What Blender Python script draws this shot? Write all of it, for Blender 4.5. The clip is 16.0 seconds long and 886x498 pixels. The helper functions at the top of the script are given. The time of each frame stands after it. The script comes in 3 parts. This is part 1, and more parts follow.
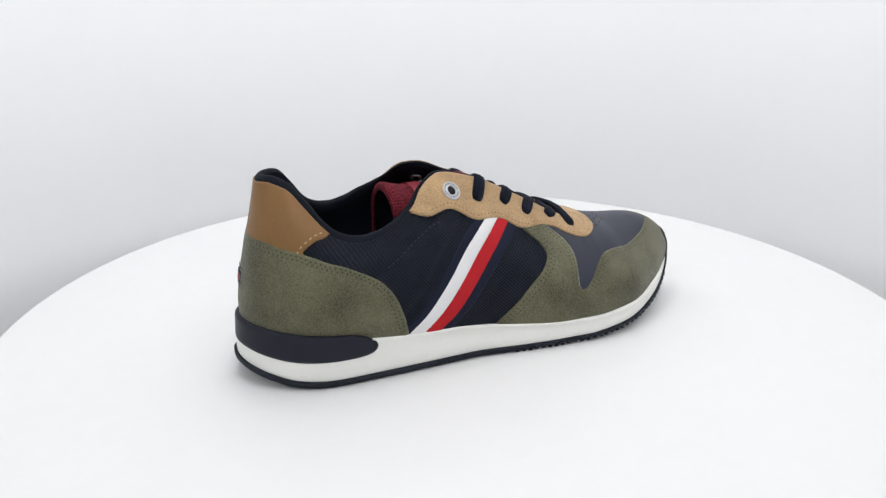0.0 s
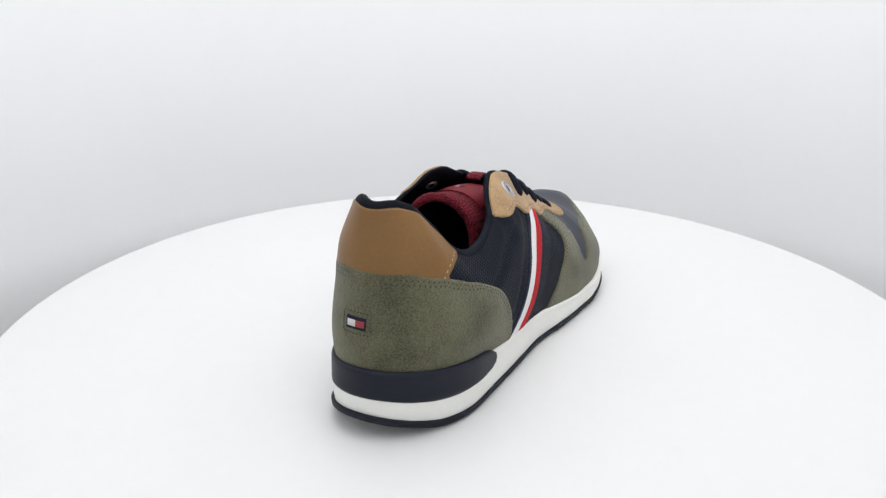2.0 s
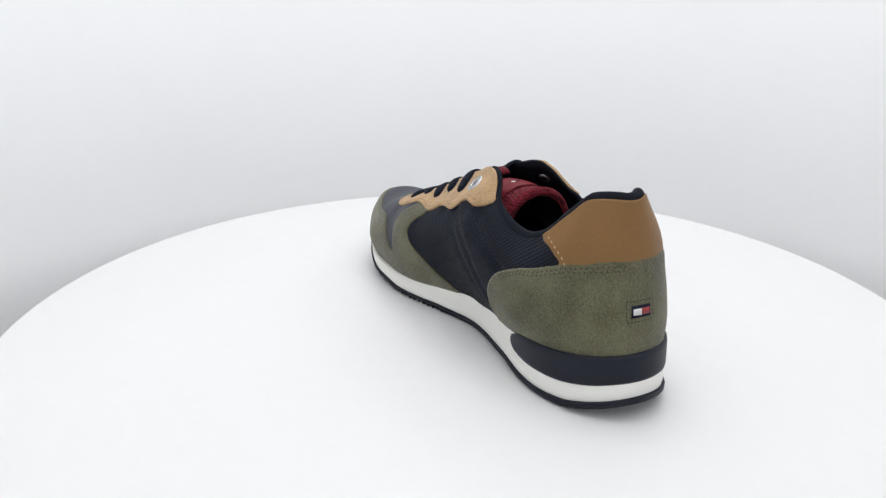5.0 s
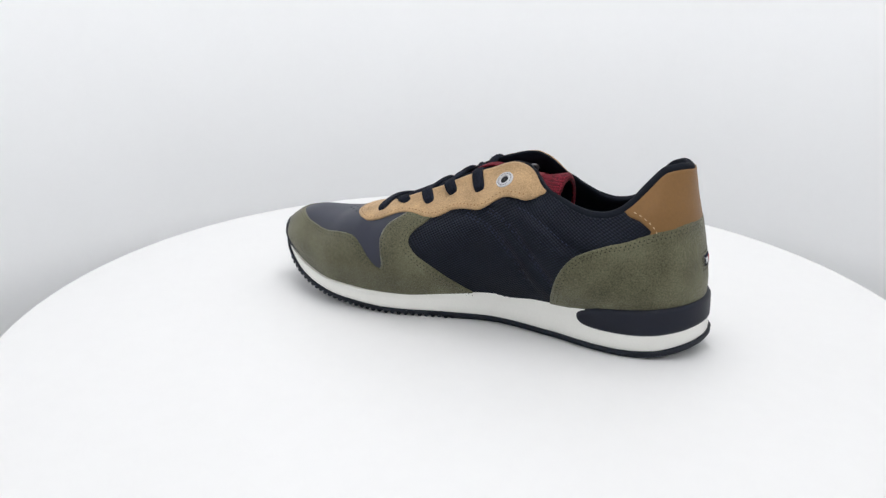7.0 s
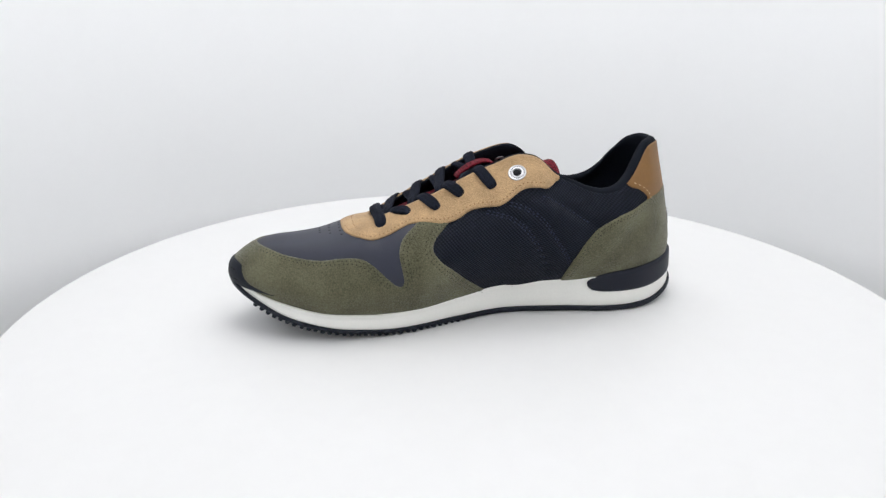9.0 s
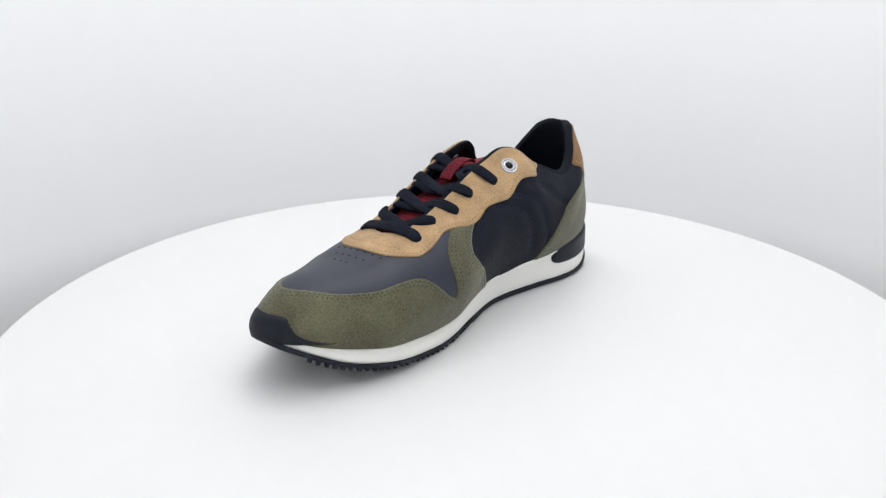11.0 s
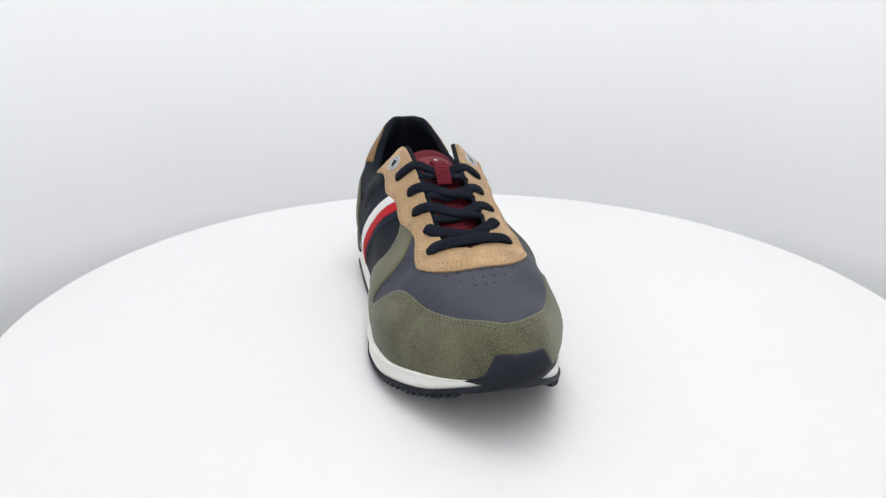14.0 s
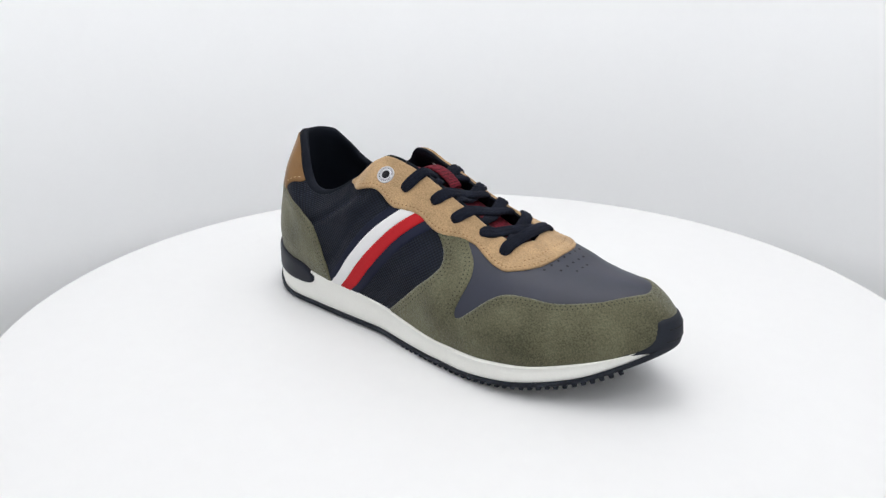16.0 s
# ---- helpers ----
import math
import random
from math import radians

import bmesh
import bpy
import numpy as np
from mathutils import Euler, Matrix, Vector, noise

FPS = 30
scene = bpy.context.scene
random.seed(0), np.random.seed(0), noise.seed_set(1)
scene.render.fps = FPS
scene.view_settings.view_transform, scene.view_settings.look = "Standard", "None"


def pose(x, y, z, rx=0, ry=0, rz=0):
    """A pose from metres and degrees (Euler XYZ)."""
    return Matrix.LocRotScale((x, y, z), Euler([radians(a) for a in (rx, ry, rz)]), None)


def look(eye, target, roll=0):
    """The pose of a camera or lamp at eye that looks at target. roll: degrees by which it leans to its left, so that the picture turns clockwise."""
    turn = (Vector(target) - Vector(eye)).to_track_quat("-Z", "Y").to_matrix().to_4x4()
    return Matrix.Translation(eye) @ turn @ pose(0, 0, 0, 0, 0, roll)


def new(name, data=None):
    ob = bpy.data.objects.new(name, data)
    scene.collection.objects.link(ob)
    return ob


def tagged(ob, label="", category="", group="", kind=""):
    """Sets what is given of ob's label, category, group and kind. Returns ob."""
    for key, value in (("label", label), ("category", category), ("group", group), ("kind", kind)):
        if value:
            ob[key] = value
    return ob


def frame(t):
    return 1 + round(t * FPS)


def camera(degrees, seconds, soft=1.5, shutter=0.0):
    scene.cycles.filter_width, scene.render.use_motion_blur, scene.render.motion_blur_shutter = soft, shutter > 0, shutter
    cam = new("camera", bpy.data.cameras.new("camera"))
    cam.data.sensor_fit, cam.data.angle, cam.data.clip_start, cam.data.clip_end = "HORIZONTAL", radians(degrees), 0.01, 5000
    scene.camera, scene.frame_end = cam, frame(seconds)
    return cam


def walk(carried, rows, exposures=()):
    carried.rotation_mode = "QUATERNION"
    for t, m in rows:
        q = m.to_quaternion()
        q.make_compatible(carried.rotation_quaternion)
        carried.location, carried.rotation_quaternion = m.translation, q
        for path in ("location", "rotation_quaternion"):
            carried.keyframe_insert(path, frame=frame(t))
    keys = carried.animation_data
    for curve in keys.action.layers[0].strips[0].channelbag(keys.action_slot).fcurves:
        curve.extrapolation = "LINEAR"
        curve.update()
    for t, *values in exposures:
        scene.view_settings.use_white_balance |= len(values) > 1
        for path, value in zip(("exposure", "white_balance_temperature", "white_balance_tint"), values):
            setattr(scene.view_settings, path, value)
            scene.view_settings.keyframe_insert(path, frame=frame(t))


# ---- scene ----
cam = camera(64.56, 16.0, 1.35)
EYE = pose(0.0, -0.425, 0.1955, 70.42, 0, 1.96)
walk(cam, [(0.0, EYE), (16.0, EYE)])

# ---- world and lights: the inside of a white photo booth, a roof lamp and an added fill ----
world = bpy.data.worlds.new("world")
scene.world = world
world.use_nodes = True
world.node_tree.nodes["Background"].inputs["Color"].default_value = (0.90, 0.95, 1.0, 1)
world.node_tree.nodes["Background"].inputs["Strength"].default_value = 0.2
scene.view_settings.exposure = 0.0


def area(name, m, size, watts, colour, sy=0, spread=180):
    lamp = bpy.data.lights.new(name, "AREA")
    lamp.shape, lamp.size, lamp.size_y = ("RECTANGLE" if sy else "DISK"), size, sy or size
    lamp.energy, lamp.color, lamp.spread = watts, colour, radians(spread)
    ob = new(name, lamp)
    ob.matrix_world = m
    return ob


area("roof_lamp", look((0.0, 0.10, 0.93), (0, 0.10, 0)), 0.62, 3.13, (0.995, 0.99, 0.99), spread=180)
# Added fill with no known source; it brightens the backdrop's left side.
area("front_fill", look((0.22, -0.34, 0.82), (-0.36, 0.28, 0.05)), 0.45, 0.97, (0.995, 0.99, 0.99), 0.25)


# ---- materials ----
def material(name, colour, rough=0.5, metal=0.0, var=0.12, coarse=60.0, fine=900.0, bump=0.1, bump_scale=None, cells=False,
             sheen=0.0, coat=0.0, spec=0.5, mottled=0.5, span=0.2, depth=0.0006, jitter=0.0, woven=False):
    """Colour varied at two scales, with fine relief; cells get shade painted into their gaps."""
    m = bpy.data.materials.new(name)
    m.use_nodes = True
    n, l = m.node_tree.nodes, m.node_tree.links
    b = n["Principled BSDF"]
    tc = n.new("ShaderNodeTexCoord")
    big, small = n.new("ShaderNodeTexNoise"), n.new("ShaderNodeTexNoise")
    for tex, sc, det in ((big, coarse, 3), (small, fine, 4)):
        tex.inputs["Scale"].default_value, tex.inputs["Detail"].default_value = sc, det
        l.new(tc.outputs["Object"], tex.inputs["Vector"])
    mix = n.new("ShaderNodeMix")
    mix.data_type = "FLOAT"
    mix.inputs["Factor"].default_value = mottled
    l.new(small.outputs["Fac"], mix.inputs["A"])
    l.new(big.outputs["Fac"], mix.inputs["B"])
    ramp = n.new("ShaderNodeValToRGB")
    e = ramp.color_ramp.elements
    e[0].position, e[1].position = 0.5 - span, 0.5 + span
    e[0].color = (*[c * (1 - var) for c in colour], 1)
    e[1].color = (*[min(1, c * (1 + var)) for c in colour], 1)
    l.new(mix.outputs["Result"], ramp.inputs["Fac"])
    last = ramp.outputs["Color"]
    height = small.outputs["Fac"]
    if cells:
        vor = n.new("ShaderNodeTexVoronoi")
        vor.inputs["Scale"].default_value = bump_scale or fine
        vor.inputs["Randomness"].default_value = jitter
        if woven:
            turn = n.new("ShaderNodeMapping")
            turn.inputs["Rotation"].default_value = (0, 0, radians(38))
            turn.inputs["Scale"].default_value = (1.0, 1.35, 1.0)
            vor.voronoi_dimensions = "2D"
            l.new(tc.outputs["UV"], turn.inputs["Vector"])
            l.new(turn.outputs["Vector"], vor.inputs["Vector"])
        else:
            l.new(tc.outputs["Object"], vor.inputs["Vector"])
        inv = n.new("ShaderNodeMath")
        inv.operation = "SUBTRACT"
        inv.inputs[0].default_value = 1.0
        l.new(vor.outputs["Distance"], inv.inputs[1])
        height = inv.outputs[0]
        # Darken the colour where the relief is low, as shade between the cells.
        tint = n.new("ShaderNodeMix")
        tint.data_type, tint.blend_type = "RGBA", "MULTIPLY"
        tint.inputs["Factor"].default_value = 0.9
        l.new(last, tint.inputs["A"])
        gap_shade = n.new("ShaderNodeValToRGB")
        gap_shade.color_ramp.elements[0].position, gap_shade.color_ramp.elements[1].position = 0.35, 0.75
        gap_shade.color_ramp.elements[0].color, gap_shade.color_ramp.elements[1].color = (0.12, 0.12, 0.12, 1), (1, 1, 1, 1)
        l.new(height, gap_shade.inputs["Fac"])
        l.new(gap_shade.outputs["Color"], tint.inputs["B"])
        last = tint.outputs["Result"]
    l.new(last, b.inputs["Base Color"])
    bp = n.new("ShaderNodeBump")
    bp.inputs["Strength"].default_value, bp.inputs["Distance"].default_value = bump, depth
    l.new(height, bp.inputs["Height"])
    l.new(bp.outputs["Normal"], b.inputs["Normal"])
    b.inputs["Roughness"].default_value, b.inputs["Metallic"].default_value = rough, metal
    b.inputs["Sheen Weight"].default_value, b.inputs["Sheen Roughness"].default_value = sheen, 0.45
    b.inputs["Coat Weight"].default_value, b.inputs["Specular IOR Level"].default_value = coat, spec
    return m


M_OLIVE = material("olive_suede", (0.118, 0.114, 0.071), 0.95, var=0.5, coarse=38, fine=1200, bump=0.9, sheen=0.3, spec=0.1, mottled=0.45, span=0.15)
M_TAN = material("tan_suede", (0.43, 0.286, 0.155), 0.95, var=0.3, coarse=75, fine=1250, bump=0.8, sheen=0.2, spec=0.1, mottled=0.4, span=0.15)
M_BROWN = material("brown_leather", (0.205, 0.103, 0.031), 0.45, var=0.1, coarse=40, fine=700, bump=0.12, spec=0.36)
M_NAVY = material("navy_leather", (0.017, 0.020, 0.037), 0.5, var=0.10, coarse=60, fine=900, bump=0.10, spec=0.45, depth=0.0003)
M_MESH = material("navy_mesh_textile", (0.0118, 0.0155, 0.0265), 0.6, var=0.2, coarse=50, fine=1200, bump=1.0, cells=True, bump_scale=540, jitter=0.0, woven=True, spec=0.12, depth=0.0008)
M_LINING = material("dark_navy_lining", (0.0065, 0.0085, 0.014), 0.8, var=0.2, coarse=60, fine=1600, bump=0.45, spec=0.12)
M_RIBBON = material("navy_ribbon", (0.007, 0.010, 0.026), 0.8, var=0.15, coarse=80, fine=1800, bump=0.4, spec=0.25)
M_WHITE_RIB = material("white_ribbon", (0.80, 0.80, 0.80), 0.8, var=0.04, coarse=80, fine=1800, bump=0.4, spec=0.25)
M_RED_RIB = material("red_ribbon", (0.47, 0.013, 0.019), 0.8, var=0.10, coarse=80, fine=1800, bump=0.4, spec=0.25)
M_MIDSOLE = material("white_foam", (0.88, 0.875, 0.83), 0.6, var=0.03, coarse=50, fine=900, bump=0.08, spec=0.35)
M_RUBBER = material("navy_rubber", (0.0115, 0.0145, 0.022), 0.6, var=0.14, coarse=60, fine=900, bump=0.12, spec=0.22)
M_CLIP = material("navy_moulded_plastic", (0.006, 0.008, 0.017), 0.5, var=0.08, coarse=60, fine=900, bump=0.05, spec=0.28)
M_MAROON = material("maroon_knit", (0.21, 0.013, 0.028), 0.85, var=0.25, coarse=80, fine=1400, bump=0.9, cells=True, bump_scale=760, jitter=0.45, spec=0.2)
M_MAROON_FLAT = material("maroon_leather", (0.16, 0.008, 0.016), 0.6, var=0.12, coarse=80, fine=900, bump=0.15, spec=0.2)
M_LACE = material("navy_lace", (0.0125, 0.0165, 0.032), 0.85, var=0.3, coarse=150, fine=1900, bump=0.7, cells=True, bump_scale=1500, jitter=0.45, spec=0.14, depth=0.0004)
M_STEEL = material("brushed_steel", (0.5, 0.5, 0.52), 0.36, metal=1.0, var=0.06, coarse=200, fine=2500, bump=0.05)
# Near-black that stands for the shade inside holes and grooves.
M_HOLE_SHADE = material("hole_shade", (0.006, 0.007, 0.010), 0.9, var=0.2)
# Olive thread, its colour darkened to take in the shade of the stitch holes.
M_THREAD_OLIVE_SHADED = material("olive_thread_shaded", (0.026, 0.025, 0.017), 0.9, var=0.2)
M_THREAD_TAN = material("tan_thread", (0.24, 0.135, 0.06), 0.9, var=0.2)
M_THREAD_CREAM = material("cream_thread", (0.52, 0.38, 0.21), 0.8, var=0.15)
M_THREAD_NAVY = material("navy_thread", (0.012, 0.018, 0.046), 0.8, var=0.2)
M_WHITE_PLASTIC = material("white_plastic", (0.62, 0.62, 0.62), 0.5, var=0.05)
M_RED_PLASTIC = material("red_plastic", (0.27, 0.018, 0.022), 0.5, var=0.05)
M_TABLE = material("white_table_lacquer", (0.785, 0.785, 0.785), 0.42, var=0.012, coarse=8, fine=90, bump=0.01, spec=0.35)
# Pale so that the unseen floor and foot throw light onto the lower backdrop.
M_FLOOR = material("pale_bounce", (0.84, 0.84, 0.84), 0.8, var=0.1, coarse=8, fine=90, bump=0.05)
M_BOOTH = material("white_backdrop_sheet", (0.944, 0.953, 0.964), 0.9, var=0.012, coarse=5, fine=60, bump=0.01, spec=0.2)


def part(name, bm, mat, parent, label=""):
    """Link a bmesh as one mesh object under a thing or a part."""
    me = bpy.data.meshes.new(name)
    bm.to_mesh(me)
    bm.free()
    return part_mesh(name, me, mat, parent, label)


def part_mesh(name, me, mat, parent, label=""):
    if mat and not me.materials:
        me.materials.append(mat)
    ob = new(name, me)
    ob.parent = parent
    return tagged(ob, label=label)


def mesh_of(name, verts, faces, smooth=True):
    me = bpy.data.meshes.new(name)
    me.from_pydata([tuple(float(c) for c in v) for v in verts], [], faces)
    me.validate()
    me.polygons.foreach_set("use_smooth", [smooth] * len(me.polygons))
    me.update()
    return me


def lathe(profile, n=96):
    """Turn (radius, height) pairs round the z axis."""
    verts, faces = [], []
    for r, z in profile:
        for i in range(n):
            a = 2 * math.pi * i / n
            verts.append((r * math.cos(a), r * math.sin(a), z))
    for k in range(len(profile) - 1):
        for i in range(n):
            j = (i + 1) % n
            faces.append((k * n + i, k * n + j, (k + 1) * n + j, (k + 1) * n + i))
    return verts, faces


# ---- the booth and its turntable ----
FLOOR_Z = -0.14


def booth():
    """White sheet hung all round; the unseen floor and roof are added to bounce light."""
    r, top = 0.50, 1.0
    prof = [(r + 0.004, FLOOR_Z), (r, FLOOR_Z), (r, -0.05), (r, 0.1), (r, 0.5), (r, top), (r + 0.004, top), (r + 0.004, FLOOR_Z)]
    me = mesh_of("backdrop", *lathe(prof, 160))
    me.materials.append(M_BOOTH)
    tagged(new("backdrop", me), "smooth white curved backdrop sheet round the turntable", "backdrop", kind="structure")
    # Unseen floor, added to bounce light up the sheet.
    me = mesh_of("floor", *lathe([(0.0005, FLOOR_Z - 0.02), (r + 0.02, FLOOR_Z - 0.02), (r + 0.02, FLOOR_Z - 0.001), (0.0005, FLOOR_Z - 0.001)], 64), smooth=False)
    me.materials.append(M_FLOOR)
    tagged(new("floor", me), "unseen pale floor added under the turntable to bounce light", "floor", kind="structure")
    # Unseen roof, added so that light keeps bouncing inside the sheet.
    me = mesh_of("ceiling", *lathe([(0.0005, top), (r, top), (r, top + 0.02), (0.0005, top + 0.02)], 64), smooth=False)
    me.materials.append(M_BOOTH)
    tagged(new("ceiling", me), "unseen white roof added to keep bounced light in the booth", "ceiling", kind="structure")


TABLE = (0.0, 0.0105)


def turntable():
    base = new("turntable")
    base.location = (TABLE[0], TABLE[1], 0)
    tagged(base, "round glossy white turntable with the sneaker on it", "turntable")
    rad, e = 0.2925, 0.0025
    prof = [(0.0005, 0), (0.1, 0), (0.2, 0), (rad - 2 * e, 0)]
    prof += [(rad - e + e * math.sin(a), -e + e * math.cos(a)) for a in [math.pi / 2 * k / 5 for k in range(6)]]
    prof += [(rad, -0.016), (rad - 0.004, -0.018), (0.0005, -0.018)]
    part_mesh("plate", mesh_of("plate", *lathe(prof, 192)), M_TABLE, base)
    part_mesh("foot", mesh_of("foot", *lathe([(0.0005, -0.018), (0.17, -0.018), (0.18, -0.03), (0.18, FLOOR_Z), (0.0005, FLOOR_Z)], 96)), M_FLOOR, base)
    return base


# ---- shoe form: all lengths in millimetres here, turned into metres on the way out ----
def curve(x, keys):
    """Smooth monotone curve through (x, value) keys."""
    k = np.array(keys, float)
    kx, ky = k[:, 0], k[:, 1]
    h, d = np.diff(kx), np.diff(ky) / np.diff(kx)
    m = np.empty_like(ky)
    m[0], m[-1] = d[0], d[-1]
    for i in range(1, len(ky) - 1):
        if d[i - 1] * d[i] <= 0:
            m[i] = 0
        else:
            a, b = 2 * h[i] + h[i - 1], h[i] + 2 * h[i - 1]
            m[i] = (a + b) / (a / d[i - 1] + b / d[i])
    x = np.clip(np.asarray(x, float), kx[0], kx[-1])
    i = np.clip(np.searchsorted(kx, x) - 1, 0, len(kx) - 2)
    t = (x - kx[i]) / h[i]
    return ((1 + 2 * t) * (1 - t) ** 2 * ky[i] + t * (1 - t) ** 2 * h[i] * m[i]
            + t * t * (3 - 2 * t) * ky[i + 1] + t * t * (t - 1) * h[i] * m[i + 1])


def cap(d, r, n):
    """Rounded end: 0 at the tip, 1 from r inward."""
    q = np.clip(1 - np.asarray(d, float) / r, 0, 1)
    return np.maximum(1 - q ** n, 0) ** (1 / n)


def toe_round(d, side):
    """The toe tapers sooner on the stripe side."""
    s = (1 + np.asarray(side, float)) / 2
    return cap(d, 70, 2.15) * s + cap(d, 94, 1.96) * (1 - s)


def feather(x):
    """Height of the line where upper and sole meet."""
    return curve(x, [(-150, 31), (-110, 27.5), (-84, 25), (-64, 23.5), (-34, 22), (-17, 20), (0, 18), (20, 16), (41, 15), (60, 15), (74, 16), (92, 18), (110, 21.5), (126, 25.8), (138, 30.6), (150, 37.5)])


def sole_centre(x):
    return curve(x, [(-150, -18.4), (-116, -20.6), (-90, -21.7), (-63, -24.5), (-27, -26.5), (9, -25), (45, -21.5), (80, -20.5), (115, -18.2), (152, -14)])


def sole_half(x):
    return curve(x, [(-152, 33.5), (-116, 36.5), (-97, 37.5), (-63, 35), (-27, 33), (9, 39.5), (35, 45.5), (55, 48.5), (80, 49), (105, 46), (152, 35)])


def top_line(x):
    """Height of collar, eyestay edge and vamp ridge."""
    return curve(x, [(-136, 105.5), (-128, 108), (-120, 107), (-112, 99), (-105, 90.5), (-98, 84), (-90, 80.2), (-82, 78.8), (-74, 79.8), (-66, 82.8), (-59, 87), (-54, 91.5), (-50, 96.5), (-46, 100.8),
                     (-41, 103.6), (-33, 104.5), (-16, 100.5), (20, 84), (50, 69), (62, 65), (80, 60.8), (93, 57.6), (106, 56.6), (122, 56.4), (152, 52.5)])


HEEL_BACK = [(0, -144.5), (0.15, -144.5), (0.35, -142.5), (0.6, -138.5), (0.85, -133.5), (1, -131)]
TOE_TIP = 147.0
W_LOW = [(-150, 30.5), (-116, 33), (-82, 34), (-62, 33.5), (-50, 33), (-20, 32), (9, 37), (35, 43), (60, 45), (85, 45), (110, 40), (150, 29)]
W_QTR = [(-150, 33), (-110, 36.5), (-82, 39.5), (-50, 39.5), (-20, 38.5), (9, 41.5), (35, 47.5), (60, 48.5), (85, 47.5), (110, 41.5), (150, 32)]
W_MID = [(-150, 31.5), (-110, 35.5), (-82, 41.5), (-50, 41.5), (-20, 39), (9, 42), (30, 44.5), (60, 41), (85, 38), (110, 32), (150, 24)]
W_HIGH = [(-150, 29), (-120, 33), (-100, 37.6), (-82, 39.2), (-58, 39.8), (-46, 38.8), (-24, 33.2), (9, 32), (40, 32.5), (62, 27), (85, 24), (110, 19.5), (150, 14)]
W_TOP = [(-150, 20.5), (-130, 20.5), (-118, 23), (-106, 28.5), (-92, 31), (-75, 31.5), (-58, 28.5), (-45, 20.5), (-33, 16.7), (0, 15.5), (40, 15), (50, 13.6), (56.5, 10.5), (60, 0), (150, 0)]
TOP_CENTRE = [(-140, -18), (-80, -16.3), (-45, -15.3), (-25, -15.4), (20, -13.8), (50, -12.8), (85, -12.5), (120, -12.5), (150, -13)]
LEAN = [(-145, -1.0), (-115, -0.9), (-85, -0.3), (-55, 1.0), (-25, 3.0), (30, 3.2), (62, 2.0), (95, 1.2), (130, 1.8), (147, 0.6)]
INNER_OUT = [(-85, 0), (-50, 1.2), (-8, 0)]
INNER_TUCK = [(-62, 0), (-35, 1.4), (-8, 2.6), (24, 1.6), (46, 0)]
TILT = [(-75, 0.0), (-30, 0.0), (-10, -0.015), (20, 0.01), (54, 0.075), (90, 0.06), (147, 0.03)]
DROP_STRIPE = [(-126, 0), (-114, 3.2), (-104, 4.6), (-92, 3.8), (-76, 2.2), (-58, 0.6), (-50, 3.2), (-44, 2.4), (-36, 0)]
DROP_INNER = [(-122, 0), (-106, 1.2), (-92, -0.6), (-78, -3.2), (-66, -4.8), (-57, -3.2), (-49, 0), (-36, 0.3), (-15, 2.4), (15, 2.4), (40, 0.6), (56, 0)]


def upper(side, u, v):
    """Outer face of the upper: side -1 (stripe side) or 1, u from heel (0) to toe (1), v from sole (0) to top (1)."""
    u, v = np.broadcast_arrays(np.asarray(u, float), np.asarray(v, float))
    back = curve(v, HEEL_BACK)
    x = back + (TOE_TIP - back) * (1 - np.cos(np.pi * u)) / 2
    ends = cap(x - back, 46, 2.15) * toe_round(TOE_TIP - x, side)
    dome = curve(x, [(20, 0), (66, 1)])
    hf = v * (1 - dome) + np.sin(np.pi / 2 * v) * dome
    cols = [curve(x, k) for k in (W_LOW, W_QTR, W_MID, W_HIGH, W_TOP)]
    s = np.clip(v, 0, 1) * 4
    i = np.clip(np.floor(s), 0, 3).astype(int)
    t = s - i
    rows = np.stack([2 * cols[0] - cols[1], *cols, 2 * cols[4] - cols[3]])
    a, p, q, e = (np.take_along_axis(rows, (i + k)[None], 0)[0] for k in range(4))
    w = 0.5 * (2 * p + (q - a) * t + (2 * a - 5 * p + 4 * q - e) * t * t + (3 * p - a - 3 * q + e) * t ** 3)
    zb = feather(x)
    zt = zb + (top_line(x) - zb) * cap(TOE_TIP - x, 33, 2.35)
    z = zb - 2.5 + (zt - zb + 2.5) * hf
    yc = sole_centre(x) * (1 - v) ** 1.6 + curve(x, TOP_CENTRE) * (1 - (1 - v) ** 1.6)
    # the instep leans away from the stripe side, whose collar is cut lower
    y = side * w * ends
    z = z + curve(x, TILT) * y * v - np.where(np.asarray(side) < 0, curve(x, DROP_STRIPE), curve(x, DROP_INNER)) * v ** 3
    w = np.clip(v, 0, 1)
    y = yc + y + curve(x, LEAN) * np.sin(np.pi * w ** 1.5)
    y = y + np.where(np.asarray(side) > 0, 1.0, 0.0) * (curve(x, INNER_OUT) * np.sin(np.pi * w) ** 2 - curve(x, INNER_TUCK) * np.exp(-((v - 0.92) / 0.11) ** 2))
    return np.stack([x, y, z], -1)


def u_of(x, v):
    back = curve(v, HEEL_BACK)
    return np.arccos(np.clip(1 - 2 * (np.asarray(x, float) - back) / (TOE_TIP - back), -1, 1)) / np.pi


def on_upper(side, x, v, lift=0.0):
    """Point and normal of the upper at chart place (x, v), in millimetres."""
    u = np.clip(u_of(x, v), 0.002, 0.998)
    p = upper(side, u, v)
    vv = np.clip(v, 0.004, 0.996)
    du = upper(side, u + 0.002, vv) - upper(side, u - 0.002, vv)
    dv = upper(side, u, vv + 0.004) - upper(side, u, vv - 0.004)
    n = np.cross(du, dv) * -side
    n = n / (np.linalg.norm(n, axis=-1, keepdims=True) + 1e-9)
    return p + n * lift, n


